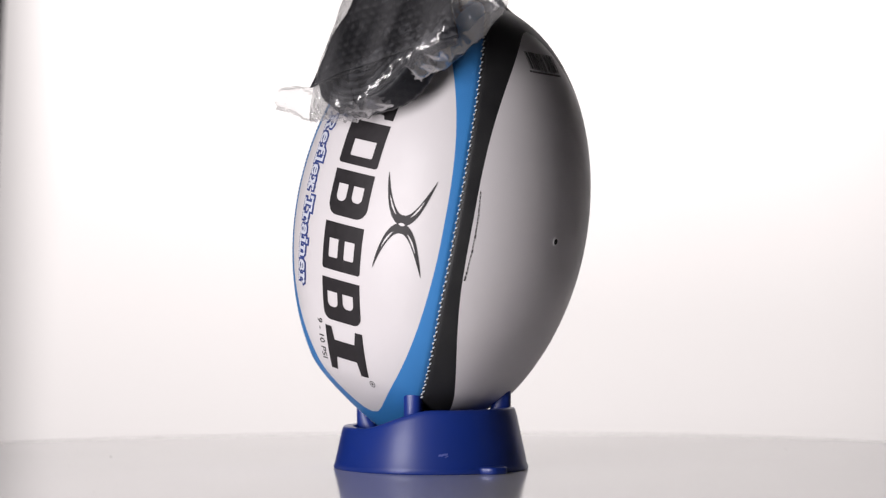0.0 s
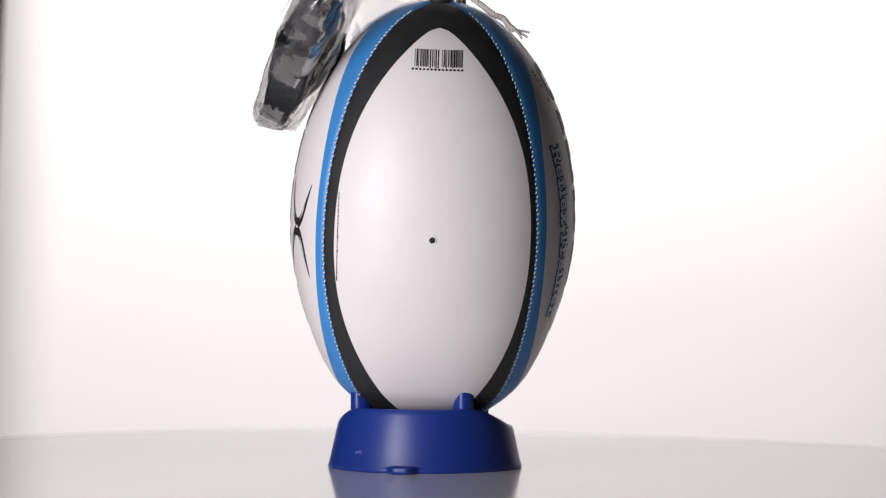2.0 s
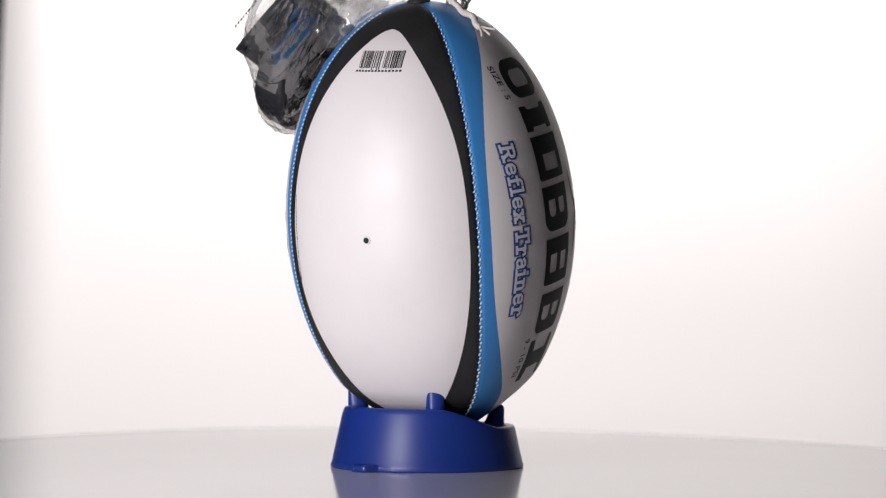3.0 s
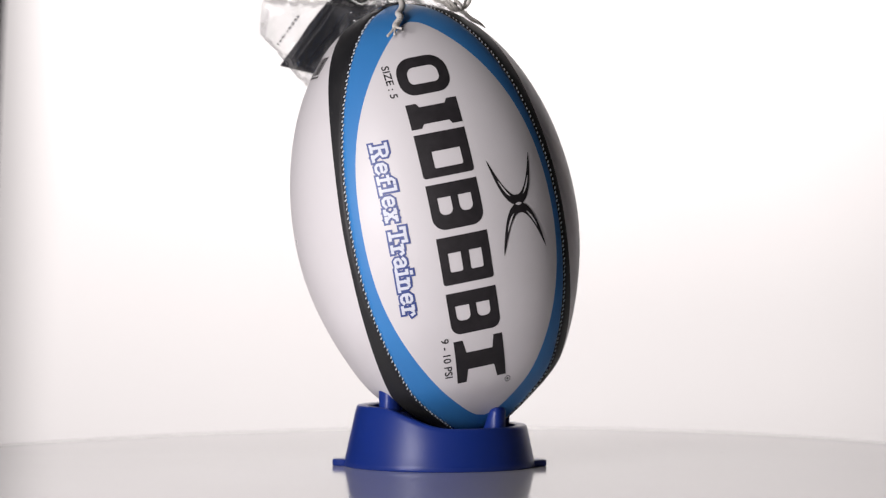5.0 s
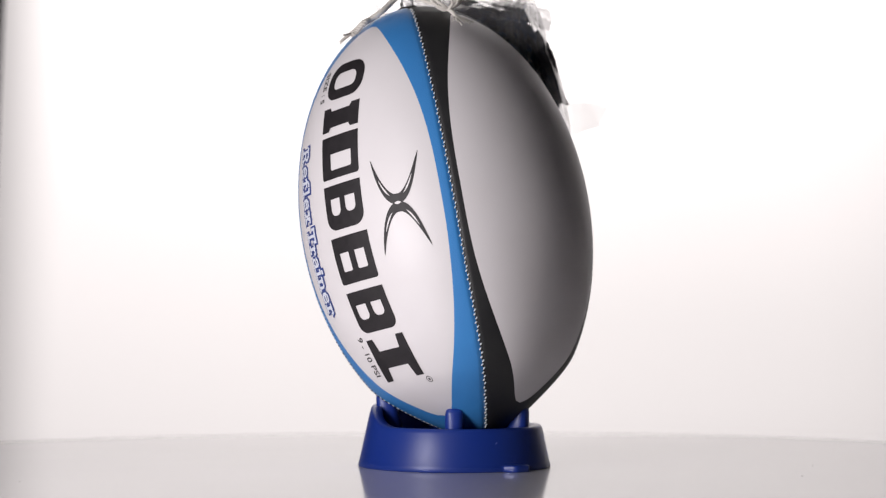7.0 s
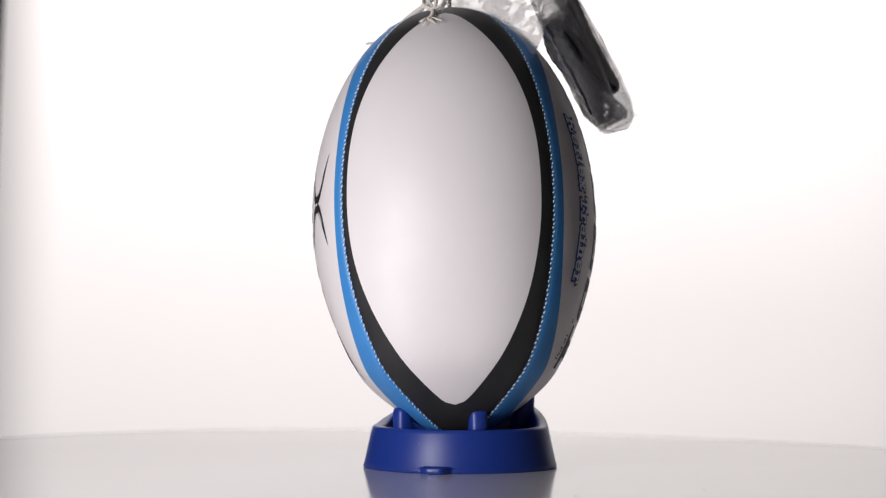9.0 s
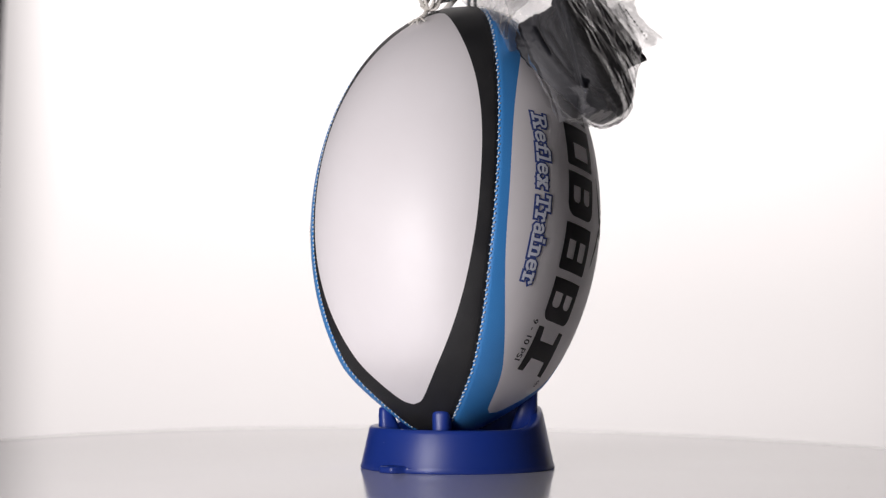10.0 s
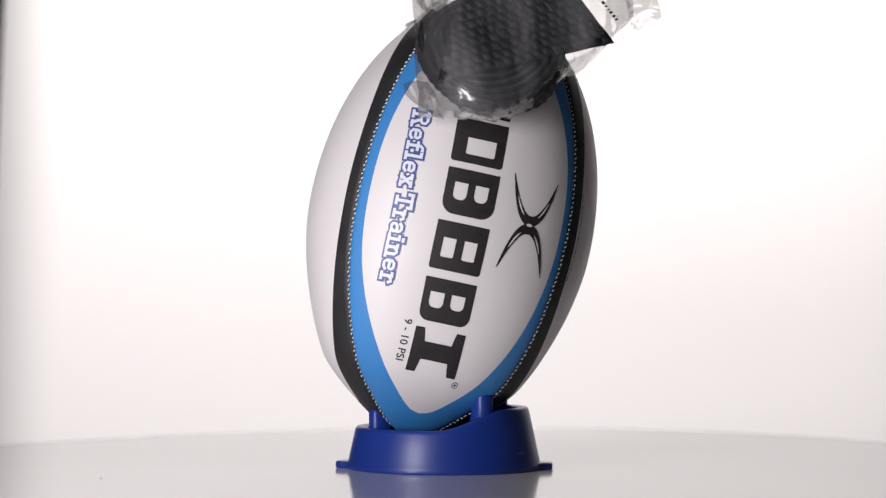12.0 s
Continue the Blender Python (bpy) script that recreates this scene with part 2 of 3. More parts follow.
def lettering(text, size, width, fat=0.0):
    """Flat letters as a bmesh: starts at x = 0, baseline at y = 0, stretched to the width."""
    cu = bpy.data.curves.new("letters", "FONT")
    cu.body, cu.size, cu.offset, cu.resolution_u = text, 1.0, fat, 3
    tmp = new("letters", cu)
    bpy.context.view_layer.update()
    me = bpy.data.meshes.new_from_object(tmp.evaluated_get(bpy.context.evaluated_depsgraph_get()))
    bpy.data.objects.remove(tmp)
    bpy.data.curves.remove(cu)
    bm = bmesh.new()
    bm.from_mesh(me)
    bpy.data.meshes.remove(me)
    x1 = max(v.co.x for v in bm.verts)
    x0 = min(v.co.x for v in bm.verts)
    for v in bm.verts:
        v.co.x, v.co.y, v.co.z = (v.co.x - x0) / (x1 - x0) * width, v.co.y * size / 0.7, 0
    return bm


# strokes of slab letters: width, then the lines
SLAB = {
    "R": (0.86, "15,0 15,100", "15,100 50,100 66,88 66,66 50,54 15,54", "44,54 70,0", "0,0 32,0", "0,100 18,100", "60,0 86,0"),
    "e": (0.62, "8,38 55,38 55,54 45,68 20,68 8,54 8,18 20,3 42,3 56,14"),
    "f": (0.46, "44,100 30,100 20,88 20,0", "2,66 42,66", "4,0 38,0"),
    "l": (0.36, "18,0 18,100", "2,100 18,100", "2,0 36,0"),
    "x": (0.62, "8,68 54,0", "54,68 8,0", "0,68 20,68", "42,68 62,68", "0,0 20,0", "42,0 62,0"),
    "T": (0.82, "41,0 41,100", "3,100 79,100", "3,102 3,78", "79,102 79,78", "22,0 60,0"),
    "r": (0.52, "15,0 15,68", "0,68 15,68", "15,46 28,64 44,68 50,54", "0,0 34,0"),
    "a": (0.62, "8,58 20,69 40,69 50,58 50,0 62,0", "50,41 22,40 8,29 8,12 20,1 38,4 50,16"),
    "i": (0.32, "16,0 16,68", "0,68 16,68", "0,0 32,0", "12,95 20,95"),
    "n": (0.66, "13,0 13,68", "0,68 13,68", "13,48 26,66 42,68 52,56 52,0", "0,0 27,0", "40,0 66,0"),
}


def slab_letters(text, cap, width, stroke):
    """Slab letters of even strokes, each stroke a hair above the last."""
    total = sum(SLAB[c][0] + 0.17 if c in SLAB else 0.3 for c in text) - 0.17
    bm, x, k = bmesh.new(), 0.0, 0
    for c in text:
        if c not in SLAB:
            x += 0.3
            continue
        for line in SLAB[c][1:]:
            pts = [Vector(((x + float(p.split(",")[0]) / 100) / total * width, float(p.split(",")[1]) / 100 * cap, k * 0.000003)) for p in line.split()]
            pts[0] += (pts[0] - pts[1]).normalized() * stroke / 2
            pts[-1] += (pts[-1] - pts[-2]).normalized() * stroke / 2
            ribbon(bm, pts, [stroke] * len(pts))
            k += 1
        x += SLAB[c][0] + 0.17
    return bm


def rounded(x0, x1, y0, y1, r0, r1):
    """A loop round a box; r0 and r1: the corners' radii at its start and its end."""
    out = []
    for cx, cy, r, a in ((x1, y1, r1, 0), (x0, y1, r0, 90), (x0, y0, r0, 180), (x1, y0, r1, 270)):
        mx, my = cx + (r if cx == x0 else -r), cy + (r if cy == y0 else -r)
        out += [(mx + r * math.cos(radians(a + 90 * k / 6)), my + r * math.sin(radians(a + 90 * k / 6))) for k in range(7)] if r else [(cx, cy)]
    return out


def filled(loops):
    """Flat faces inside the first loop and outside the others."""
    bm = bmesh.new()
    edges = []
    for loop in loops:
        vs = [bm.verts.new((x, y, 0)) for x, y in loop]
        edges += [bm.edges.new((vs[i], vs[(i + 1) % len(vs)])) for i in range(len(vs))]
    bmesh.ops.triangle_fill(bm, edges=edges, use_beauty=True)
    return bm


def flat(rects):
    bm = bmesh.new()
    for x0, x1, y0, y1 in rects:
        bm.faces.new([bm.verts.new((x, y, 0)) for x, y in ((x0, y0), (x1, y0), (x1, y1), (x0, y1))])
    return bm


def ribbon(bm, path, widths):
    """A flat band of changing width along a path in the plane."""
    prev = None
    for i, (p, w) in enumerate(zip(path, widths)):
        d = path[min(i + 1, len(path) - 1)] - path[max(i - 1, 0)]
        n = Vector((-d.y, d.x, 0)).normalized() * w / 2
        pair = (bm.verts.new(p + n), bm.verts.new(p - n))
        if prev:
            bm.faces.new((prev[0], pair[0], pair[1], prev[1]))
        prev = pair


def side_print(p, centre, du=0.0, dy=0.0):
    """The print on a blue-edged panel: a row of dark blocks, the lettering and the crescents."""
    tall = 0.0325
    # start, end, roundness of the two ends, holes as shares of the block
    spans = ((0.745, 0.578, 0.011, 0.009, ((0.27, 0.72, 0.2, 0.8),)), (0.543, 0.432, 0, 0, ()), (0.408, 0.215, 0, 0.002, ((0.42, 0.80, 0.26, 0.82),)),
             (0.186, -0.014, 0, 0.008, ((0.3, 0.68, 0.17, 0.43), (0.3, 0.66, 0.57, 0.83))), (-0.046, -0.255, 0, 0.002, ((0.34, 0.74, 0.17, 0.42), (0.34, 0.74, 0.58, 0.83))),
             (-0.292, -0.478, 0, 0.006, ((0.32, 0.68, 0.14, 0.42), (0.32, 0.66, 0.56, 0.83))), (-0.508, -0.70, 0, 0, ()))
    for i, (a, b, r0, r1, holes) in enumerate(spans):
        wide = (a - b) * LONG
        if holes:
            loops = [rounded(0, wide, 0, tall, r0, r1)]
            for x0, x1, y0, y1 in holes:
                loops.append(rounded(x0 * wide, x1 * wide, y0 * tall, y1 * tall, min(r0 * 0.6, 0.005), min(r1 * 0.55, 0.0035)))
        else:
            w, h = (0.16, 0.2) if i == 1 else (0.30, 0.18)
            loops = [[(x * wide, y * tall) for x, y in ((0, 0), (1, 0), (1, h), (1 - w, h + 0.05), (1 - w, 0.95 - h), (1, 1 - h), (1, 1), (0, 1), (0, 1 - h), (w, 0.95 - h), (w, h + 0.05), (0, h))]]
        part("print_block", wrap(filled(loops), centre, a + du, -0.0212 + dy), INK, p, "solid black printed block")
    part("lettering", wrap(slab_letters("Reflex Trainer", 0.0098, 0.1062, 0.0044), centre, 0.398 + du, -0.0488 + dy), NAVY_INK, p, "navy outlined lettering")
    part("lettering", wrap(slab_letters("Reflex Trainer", 0.0098, 0.1062, 0.0019), centre, 0.398 + du, -0.0488 + dy, 0.0005), PALE_INK, p, "pale lettering fill")
    part("lettering", wrap(lettering("SIZE : 5", 0.0046, 0.0205, 0.01), centre, 0.728 + du, -0.0285 + dy), INK, p)
    part("lettering", wrap(lettering("9 - 10 PSI", 0.0048, 0.0255, 0.01), centre, -0.487 + du, -0.0288 + dy), INK, p)
    # small ring mark
    bm = bmesh.new()
    ribbon(bm, [Vector((0.0018 * math.cos(a * 0.3), 0.0018 * math.sin(a * 0.3), 0)) for a in range(22)], [0.0004] * 22)
    ribbon(bm, [Vector((-0.0007 + 0.0007 * k, 0, 0)) for k in range(3)], [0.0009, 0.0013, 0.0009])
    part("ring_mark", wrap(bm, centre, -0.725 + du, 0.0127 + dy), INK, p)
    # two curved horns back to back
    for s in (-1, 1):
        horn, slit = bmesh.new(), bmesh.new()
        path, wid = [], []
        for i in range(61):
            x = -1 + i / 30
            path.append(Vector((s * (0.0024 + 0.0262 * abs(x) ** 2.2 + 0.001 * abs(x)), x * 0.0158, 0)))
            wid.append(0.0066 * (1 - abs(x)) ** 0.75 + 0.0002)
        ribbon(horn, path, wid)
        for side in (-1, 1):
            ps = [Vector((p.x + s * 0.0009, p.y, 0)) for p in path if 0.28 < side * p.y / 0.0158 < 0.72]
            ribbon(slit, ps, [0.0009 * math.sin(math.pi * (k + 0.5) / len(ps)) + 0.0001 for k in range(len(ps))])
        part("crescent", wrap(horn, centre, 0.034 + du * 3.1, 0.036 + dy, 0.00022 + 0.00006 * s, step=0.004), INK, p)
        part("slit", wrap(slit, centre, 0.034 + du * 3.1, 0.036 + dy, 0.00045, step=0.004), WHITE, p)
    eye_dot = bmesh.new()
    ribbon(eye_dot, [Vector((0, -0.0022 + 0.00044 * k, 0)) for k in range(11)], [0.0019 * math.sin(math.pi * (k + 0.3) / 10.6) for k in range(11)])
    part("slit", wrap(eye_dot, centre, 0.034 + du * 3.1, 0.036 + dy, 0.00045), WHITE, p)


def barcode_print(p, centre):
    rnd = random.Random(4)
    x, rects = -0.0151, []
    while x < 0.0148:
        w = rnd.choice((0.00035, 0.00035, 0.0007, 0.001))
        if not -0.0005 < x < 0.0009:
            rects.append((0.0, 0.0098 if rnd.random() > 0.12 else 0.0106, x, x + w))
        x += w + rnd.choice((0.00035, 0.0004, 0.0007))
    part("barcode", wrap(flat(rects), centre, 0.82, 0.0, step=0.004), INK, p, "black barcode bars")
    bars = [(0.0108, 0.0119, -0.0168 + 0.00235 * k, -0.0153 + 0.00235 * k) for k in range(14)]
    part("number_bars", wrap(flat(bars), centre, 0.82, 0.0, step=0.004), INK, p)
    rnd, x, line = random.Random(7), 0.0, []
    while x < 0.053:
        w = rnd.uniform(0.001, 0.0035)
        line.append((x, x + w, 0, rnd.choice((0.0006, 0.0009))))
        x += w + 0.0007
    part("small_print", wrap(flat(line), centre, 0.2, -0.0625, step=0.004), INK, p, "tiny line of unreadable print")


def stitching(lon, parent):
    bm = bmesh.new()
    u, i = -0.965, 0
    while u < 0.965:
        r = WIDE * math.sqrt(1 - u * u)
        slope = math.sqrt(LONG ** 2 + (WIDE * u) ** 2 / (1 - u * u))
        a = lon + math.degrees((0.00035 * (i % 2 * 2 - 1) + 0.0003) / r)
        m = skin(a, u, -0.0002)
        lean = 0.0008 + 0.0005 * noise.noise(Vector((lon, u * 40, 0)))
        d = (skin(a + math.degrees(lean / r), u + 0.0009 / slope) - skin(a - math.degrees(lean / r), u - 0.0009 / slope)).normalized()
        q = d.to_track_quat("X", "Z").to_matrix().to_4x4()
        bmesh.ops.create_icosphere(bm, subdivisions=1, radius=1, matrix=Matrix.Translation(m) @ q @ Matrix.Diagonal((0.00120 + 0.0003 * noise.noise(Vector((u * 55, lon, 2))), 0.0005, 0.00055, 1)))
        u += (0.0028 + 0.0006 * noise.noise(Vector((u * 80, lon, 5)))) / slope
        i += 1
    return part("stitching", bm, THREAD, parent, "white thread stitching along a seam")


def rugby_ball():
    ball = root("rugby_ball", BALL)
    p = panel(0, BLACK, ball, "white panel edged in black, with barcode and valve")
    barcode_print(p, 0)
    v = bmesh.new()
    rings = []
    for r, lift in ((0.0029, 0.0001), (0.0026, 0.0005), (0.0019, 0.0005), (0.0017, -0.0015)):
        rings.append([on_panel(0, 0.031, 0, r * math.cos(k * math.pi / 12), r * math.sin(k * math.pi / 12), lift) for k in range(24)])
    loft(v, rings)
    part("valve_rim", v, WHITE, p)
    # Flat disc over the bore; its near-black colour paints the shade inside.
    v = bmesh.new()
    v.faces.new([v.verts.new(on_panel(0, 0.031, 0, 0.00185 * math.cos(k * math.pi / 12), 0.00185 * math.sin(k * math.pi / 12), 0.00025)) for k in range(24)])
    part("valve_hole", v, HOLE_SHADE, p, "flat dark disc painted as the shade in the valve hole")
    side_print(panel(90, BLUE, ball, "white panel edged in sky blue, with dark print", -0.9), 90)
    panel(180, BLACK, ball, "plain white panel edged in black", -2.7)
    side_print(panel(-90, BLUE, ball, "white panel edged in sky blue, with dark print", -0.8), -90, -0.011, 0.0022)
    for lon in (45, 135, 225, 315):
        stitching(lon - SEAM_TURN, ball)
    return tagged(ball, "white, sky blue and black rugby ball standing on a blue tee", "rugby ball")


# ---------- the tee ----------
TEE_AT = pose(-0.0074, -0.0086, 0)
HIGH = -48.0


def rim_height(az):
    d = abs((az - HIGH + 180) % 360 - 180)
    return 0.0393 - 0.0125 * smooth01((d - 40) / 55)


def kicking_tee():
    tee = root("kicking_tee", TEE_AT)
    n = 120
    ring = lambda f: [f(360 * k / n) for k in range(n)]
    at = lambda r, az, z: (r * math.cos(radians(az)), r * math.sin(radians(az)), z)
    out = lambda z: 0.0623 - 0.0085 * z / 0.0393
    bm = bmesh.new()
    rings = [ring(lambda a: at(0.0575, a, 0.0)), ring(lambda a: at(0.0618, a, 0.0)), ring(lambda a: at(0.0624, a, 0.0009)), ring(lambda a: at(out(0.004), a, 0.004))]
    for s in (0.3, 0.6, 0.9):
        rings.append(ring(lambda a, s=s: at(out(rim_height(a) * s), a, rim_height(a) * s)))
    rings.append(ring(lambda a: at(out(rim_height(a)) - 0.0001, a, rim_height(a) - 0.0009)))
    rings.append(ring(lambda a: at(out(rim_height(a)) - 0.0008, a, rim_height(a))))
    rings.append(ring(lambda a: at(out(rim_height(a)) - 0.0065, a, rim_height(a) - 0.0002)))
    rings.append(ring(lambda a: at(out(rim_height(a)) - 0.0075, a, rim_height(a) - 0.0014)))
    rings.append(ring(lambda a: at(0.043, a, 0.008)))
    rings.append(ring(lambda a: at(0.040, a, 0.006)))
    loft(bm, rings)
    bm.faces.new([v for v in bm.verts[-n:]])
    part("body", bm, TEE, tee)
    for az, top in ((-104, 0.0525), (-6, 0.0525), (91, 0.0395), (158, 0.0395)):
        bm = bmesh.new()
        rr = []
        for z, back, front, half in ((0.012, 0.030, 0.0512, 0.0062), (top - 0.012, 0.0385, 0.0512, 0.0058), (top - 0.0035, 0.0425, 0.0512, 0.0056),
                                     (top - 0.0012, 0.0438, 0.0508, 0.0050), (top - 0.0002, 0.0452, 0.0497, 0.0036), (top, 0.0468, 0.0482, 0.001)):
            pts = []
            for k in range(20):
                a = 2 * math.pi * k / 20
                c, s = math.cos(a), math.sin(a)
                x = (front + back) / 2 + (front - back) / 2 * math.copysign(abs(c) ** 0.7, c)
                pts.append((x, half * math.copysign(abs(s) ** 0.8, s), z))
            rr.append(pts)
        loft(bm, rr, caps=True)
        bmesh.ops.rotate(bm, verts=bm.verts, matrix=Matrix.Rotation(radians(az), 3, "Z"))
        part("peg", bm, TEE, tee)
    for az in (-51, 130):
        bm = bmesh.new()
        rr = []
        for r0, grow, z in ((0.054, 0.0, 0.0), (0.0614, 1.0, 0.0), (0.0620, 1.0, 0.0009), (0.0619, 1.0, 0.0034), (0.0617, 0.97, 0.0041), (0.0610, 0.6, 0.0044), (0.0604, 0.0, 0.0047)):
            row = []
            for k in range(29):
                d = -17 + 34 * k / 28
                row.append(at(r0 + 0.0074 * grow * (1 - smooth01((abs(d) - 3.5) / 6.5)), az + d, z * (1 - 0.2 * smooth01((abs(d) - 6) / 8))))
            rr.append(row)
        loft(bm, rr, closed=False)
        part("foot_tab", bm, TEE, tee)
    for az, z, long, tall in ((-82.5, 0.0122, 5.5, 0.0012), (-80.5, 0.0111, 2.0, 0.0006), (118, 0.018, 1.2, 0.0008)):
        bm = bmesh.new()
        loft(bm, [[at(out(z + dz) + 0.00012, az + long * (k / 6 - 0.5), z + dz + 0.0011 * (k / 6 - 0.5) + 0.0002 * math.sin(k * 2.1)) for k in range(7)] for dz in (-tall / 2, tall / 2)], closed=False)
        part("scuff", bm, SCUFF, tee, "pale scuff")
    return tagged(tee, "royal blue plastic kicking tee with four pegs, holding the ball", "kicking tee")


# ---------- the bag over the ball's top ----------
OUT = Vector((-0.613, -0.790, 0.0))      # away from the ball, over one printed panel
SIDE = Vector((0.790, -0.613, 0.0))


def bag_frame():
    """x runs level across the bag, y up its face, z out from the ball; the origin lies on the webbing's face."""
    lean = radians(27)
    z = OUT * math.cos(lean) + Vector((0, 0, math.sin(lean)))
    y = Vector((0, 0, math.cos(lean))) - OUT * math.sin(lean)
    m = Matrix.Identity(4)
    for i, axis in enumerate((SIDE, y, z)):
        for k in range(3):
            m[k][i] = axis[k]
    m.translation = OUT * 0.1022 + Vector((0, 0, 0.2707))
    return m


def wrapped(bm):
    """The bag's inner end bends back round the ball."""
    for v in bm.verts:
        bend = 7.5 * max(0.0, 0.010 - v.co.x) ** 2
        v.co.z -= bend
        v.co.y += 0.51 * bend
    return bm


def rough(p, size, amount, seed=0.0):
    """A shift by layered noise."""
    q = Vector(p) / size + Vector((seed, seed * 1.7, -seed))
    return (noise.noise_vector(q) + 0.5 * noise.noise_vector(q * 2.3)) * amount


def strap_coil():
    """A strap wound flat in loops; the loops' round ends and edges show."""
    bm = bmesh.new()
    turns, n = 8, 160
    rings = []
    lean = Matrix.Rotation(radians(15), 3, "Z")
    for i in range(turns * n):
        a = 2 * math.pi * i / n + 2.2
        k = 1 - 0.112 * i / n
        c, s = math.cos(a), math.sin(a)
        wob = 1 + 0.025 * math.sin(3 * a + i / n)
        mid = lean @ Vector((0.043 * k * wob * math.copysign(abs(c) ** 0.85, c), 0.041 * k * wob * math.copysign(abs(s) ** 0.85, s), 0.0))
        mid += Vector((0.0185, -0.004, -0.0150 + 0.002 * math.sin(a * 2 + i / n)))
        d = lean @ Vector((c, s, 0)).normalized()
        half = (0.0090 + 0.002 * c) - 0.0005 * (i // n) + 0.0010 * math.sin(5 * a)
        t = 0.0014
        knit = 0.0004 * math.sin(2 * math.pi * i * 0.0017 * k / 0.0064)
        outer = [(t * (1.0 + (0.6 if j % 2 else 0.0)) + knit * (1 if j % 4 < 2 else -1), -half + 2 * half * j / 8) for j in range(9)]
        rings.append([mid + d * x + Vector((0, 0, z)) for x, z in [(-t, -half)] + outer + [(0, half + 0.0006), (-t, half), (-t * 1.3, 0)]])
    loft(bm, rings, caps=True)
    return bm


def ribbed_band(long, tall, depth, thick, inset, seed):
    """A folded piece of knitted webbing: a slanting slab with raised stitches on its face, bent back at its inner end."""
    bm = bmesh.new()
    nx, ny = 132, 84
    corner = Vector((0.090 - inset, -0.005 + inset * 0.4, 0))
    along, rise = Vector((-0.966, -0.258, 0)), Vector((-0.515, 0.857, 0))
    grids = []
    for face in (1, -1):
        rows = []
        for j in range(ny + 1):
            row = []
            for i in range(nx + 1):
                s, t = i / nx, j / ny
                b = tall * t
                a = long * s * (1 - 7.5 * b)
                p = corner + along * a + rise * b
                edge = min(s * long, (1 - s) * long, t * tall, (1 - t) * tall)
                pitch = 0.0064
                row_no = math.floor(b / pitch)
                stitch = abs(math.sin(math.pi * (a / pitch + 0.5 * (row_no % 2)))) ** 0.7 * abs(math.sin(math.pi * b / pitch)) ** 0.5
                bend = rough((a, b, 0), 0.03, 0.0012, seed).z
                z = depth + bend + (0.0013 * stitch if face > 0 else -thick) * min(1, edge / 0.003 + 0.2)
                shift = rough((a, b, 0), 0.03, 0.0012, seed + 3)
                row.append(bm.verts.new((p.x + shift.x, p.y + shift.y, z)))
            rows.append(row)
        grids.append(rows)
    for g, flip in zip(grids, (True, False)):
        for j in range(ny):
            for i in range(nx):
                f = (g[j][i], g[j][i + 1], g[j + 1][i + 1], g[j + 1][i])
                bm.faces.new(f[::-1] if flip else f)
    a, b = grids
    for j in range(ny):
        bm.faces.new((a[j][0], a[j + 1][0], b[j + 1][0], b[j][0]))
        bm.faces.new((a[j + 1][nx], a[j][nx], b[j][nx], b[j + 1][nx]))
    for i in range(nx):
        bm.faces.new((a[0][i + 1], a[0][i], b[0][i], b[0][i + 1]))
        bm.faces.new((a[ny][i], a[ny][i + 1], b[ny][i + 1], b[ny][i]))
    bmesh.ops.recalc_face_normals(bm, faces=bm.faces)
    return bm


def crumpled(rings_at, nu, nv, amount, size, seed, closed=True, jitter=0.16, crease=0.0):
    """A film of flat facets with creases."""
    bm, rows = bmesh.new(), []
    for i in range(nu + 1):
        row = []
        for j in range(nv if closed else nv + 1):
            p = Vector(rings_at(i / nu, j / nv))
            jit = Vector((random.uniform(-1, 1), random.uniform(-1, 1), random.uniform(-1, 1))) * amount * jitter
            fold = Vector((0, p.y, p.z)).normalized() * crease
            q = Vector((p.x * 1.7 + p.y * 1.0, p.y * 0.3 - p.x * 0.18, p.z * 0.5)) / size
            ridge = max(0.0, 1 - 3.2 * abs(noise.noise(q + Vector((seed, 0, 0))))) ** 2 + 0.7 * max(0.0, 1 - 3.2 * abs(noise.noise(q * 1.9 + Vector((0, seed, 7))))) ** 2
            row.append(bm.verts.new(p + rough(p, size, amount, seed) + jit + fold * (ridge - 0.3)))
        rows.append(row)
    n = len(rows[0])
    for a, b in zip(rows, rows[1:]):
        for j in range(n if closed else n - 1):
            k = (j + 1) % n
            if random.random() < 0.5:
                bm.faces.new((a[j], a[k], b[k])), bm.faces.new((a[j], b[k], b[j]))
            else:
                bm.faces.new((a[j], a[k], b[j])), bm.faces.new((a[k], b[k], b[j]))
    return bm


def off_ball(bm, m, gap=0.0012):
    """Lifts what would lie inside the ball onto its skin."""
    to_ball = BALL.inverted() @ m
    back = to_ball.inverted()
    for v in bm.verts:
        q = to_ball @ v.co
        d = math.sqrt((q.x / (WIDE + gap)) ** 2 + (q.y / (WIDE + gap)) ** 2 + (q.z / (LONG + gap)) ** 2)
        if 0.2 < d < 1:
            v.co = back @ (q / d)
    return bm


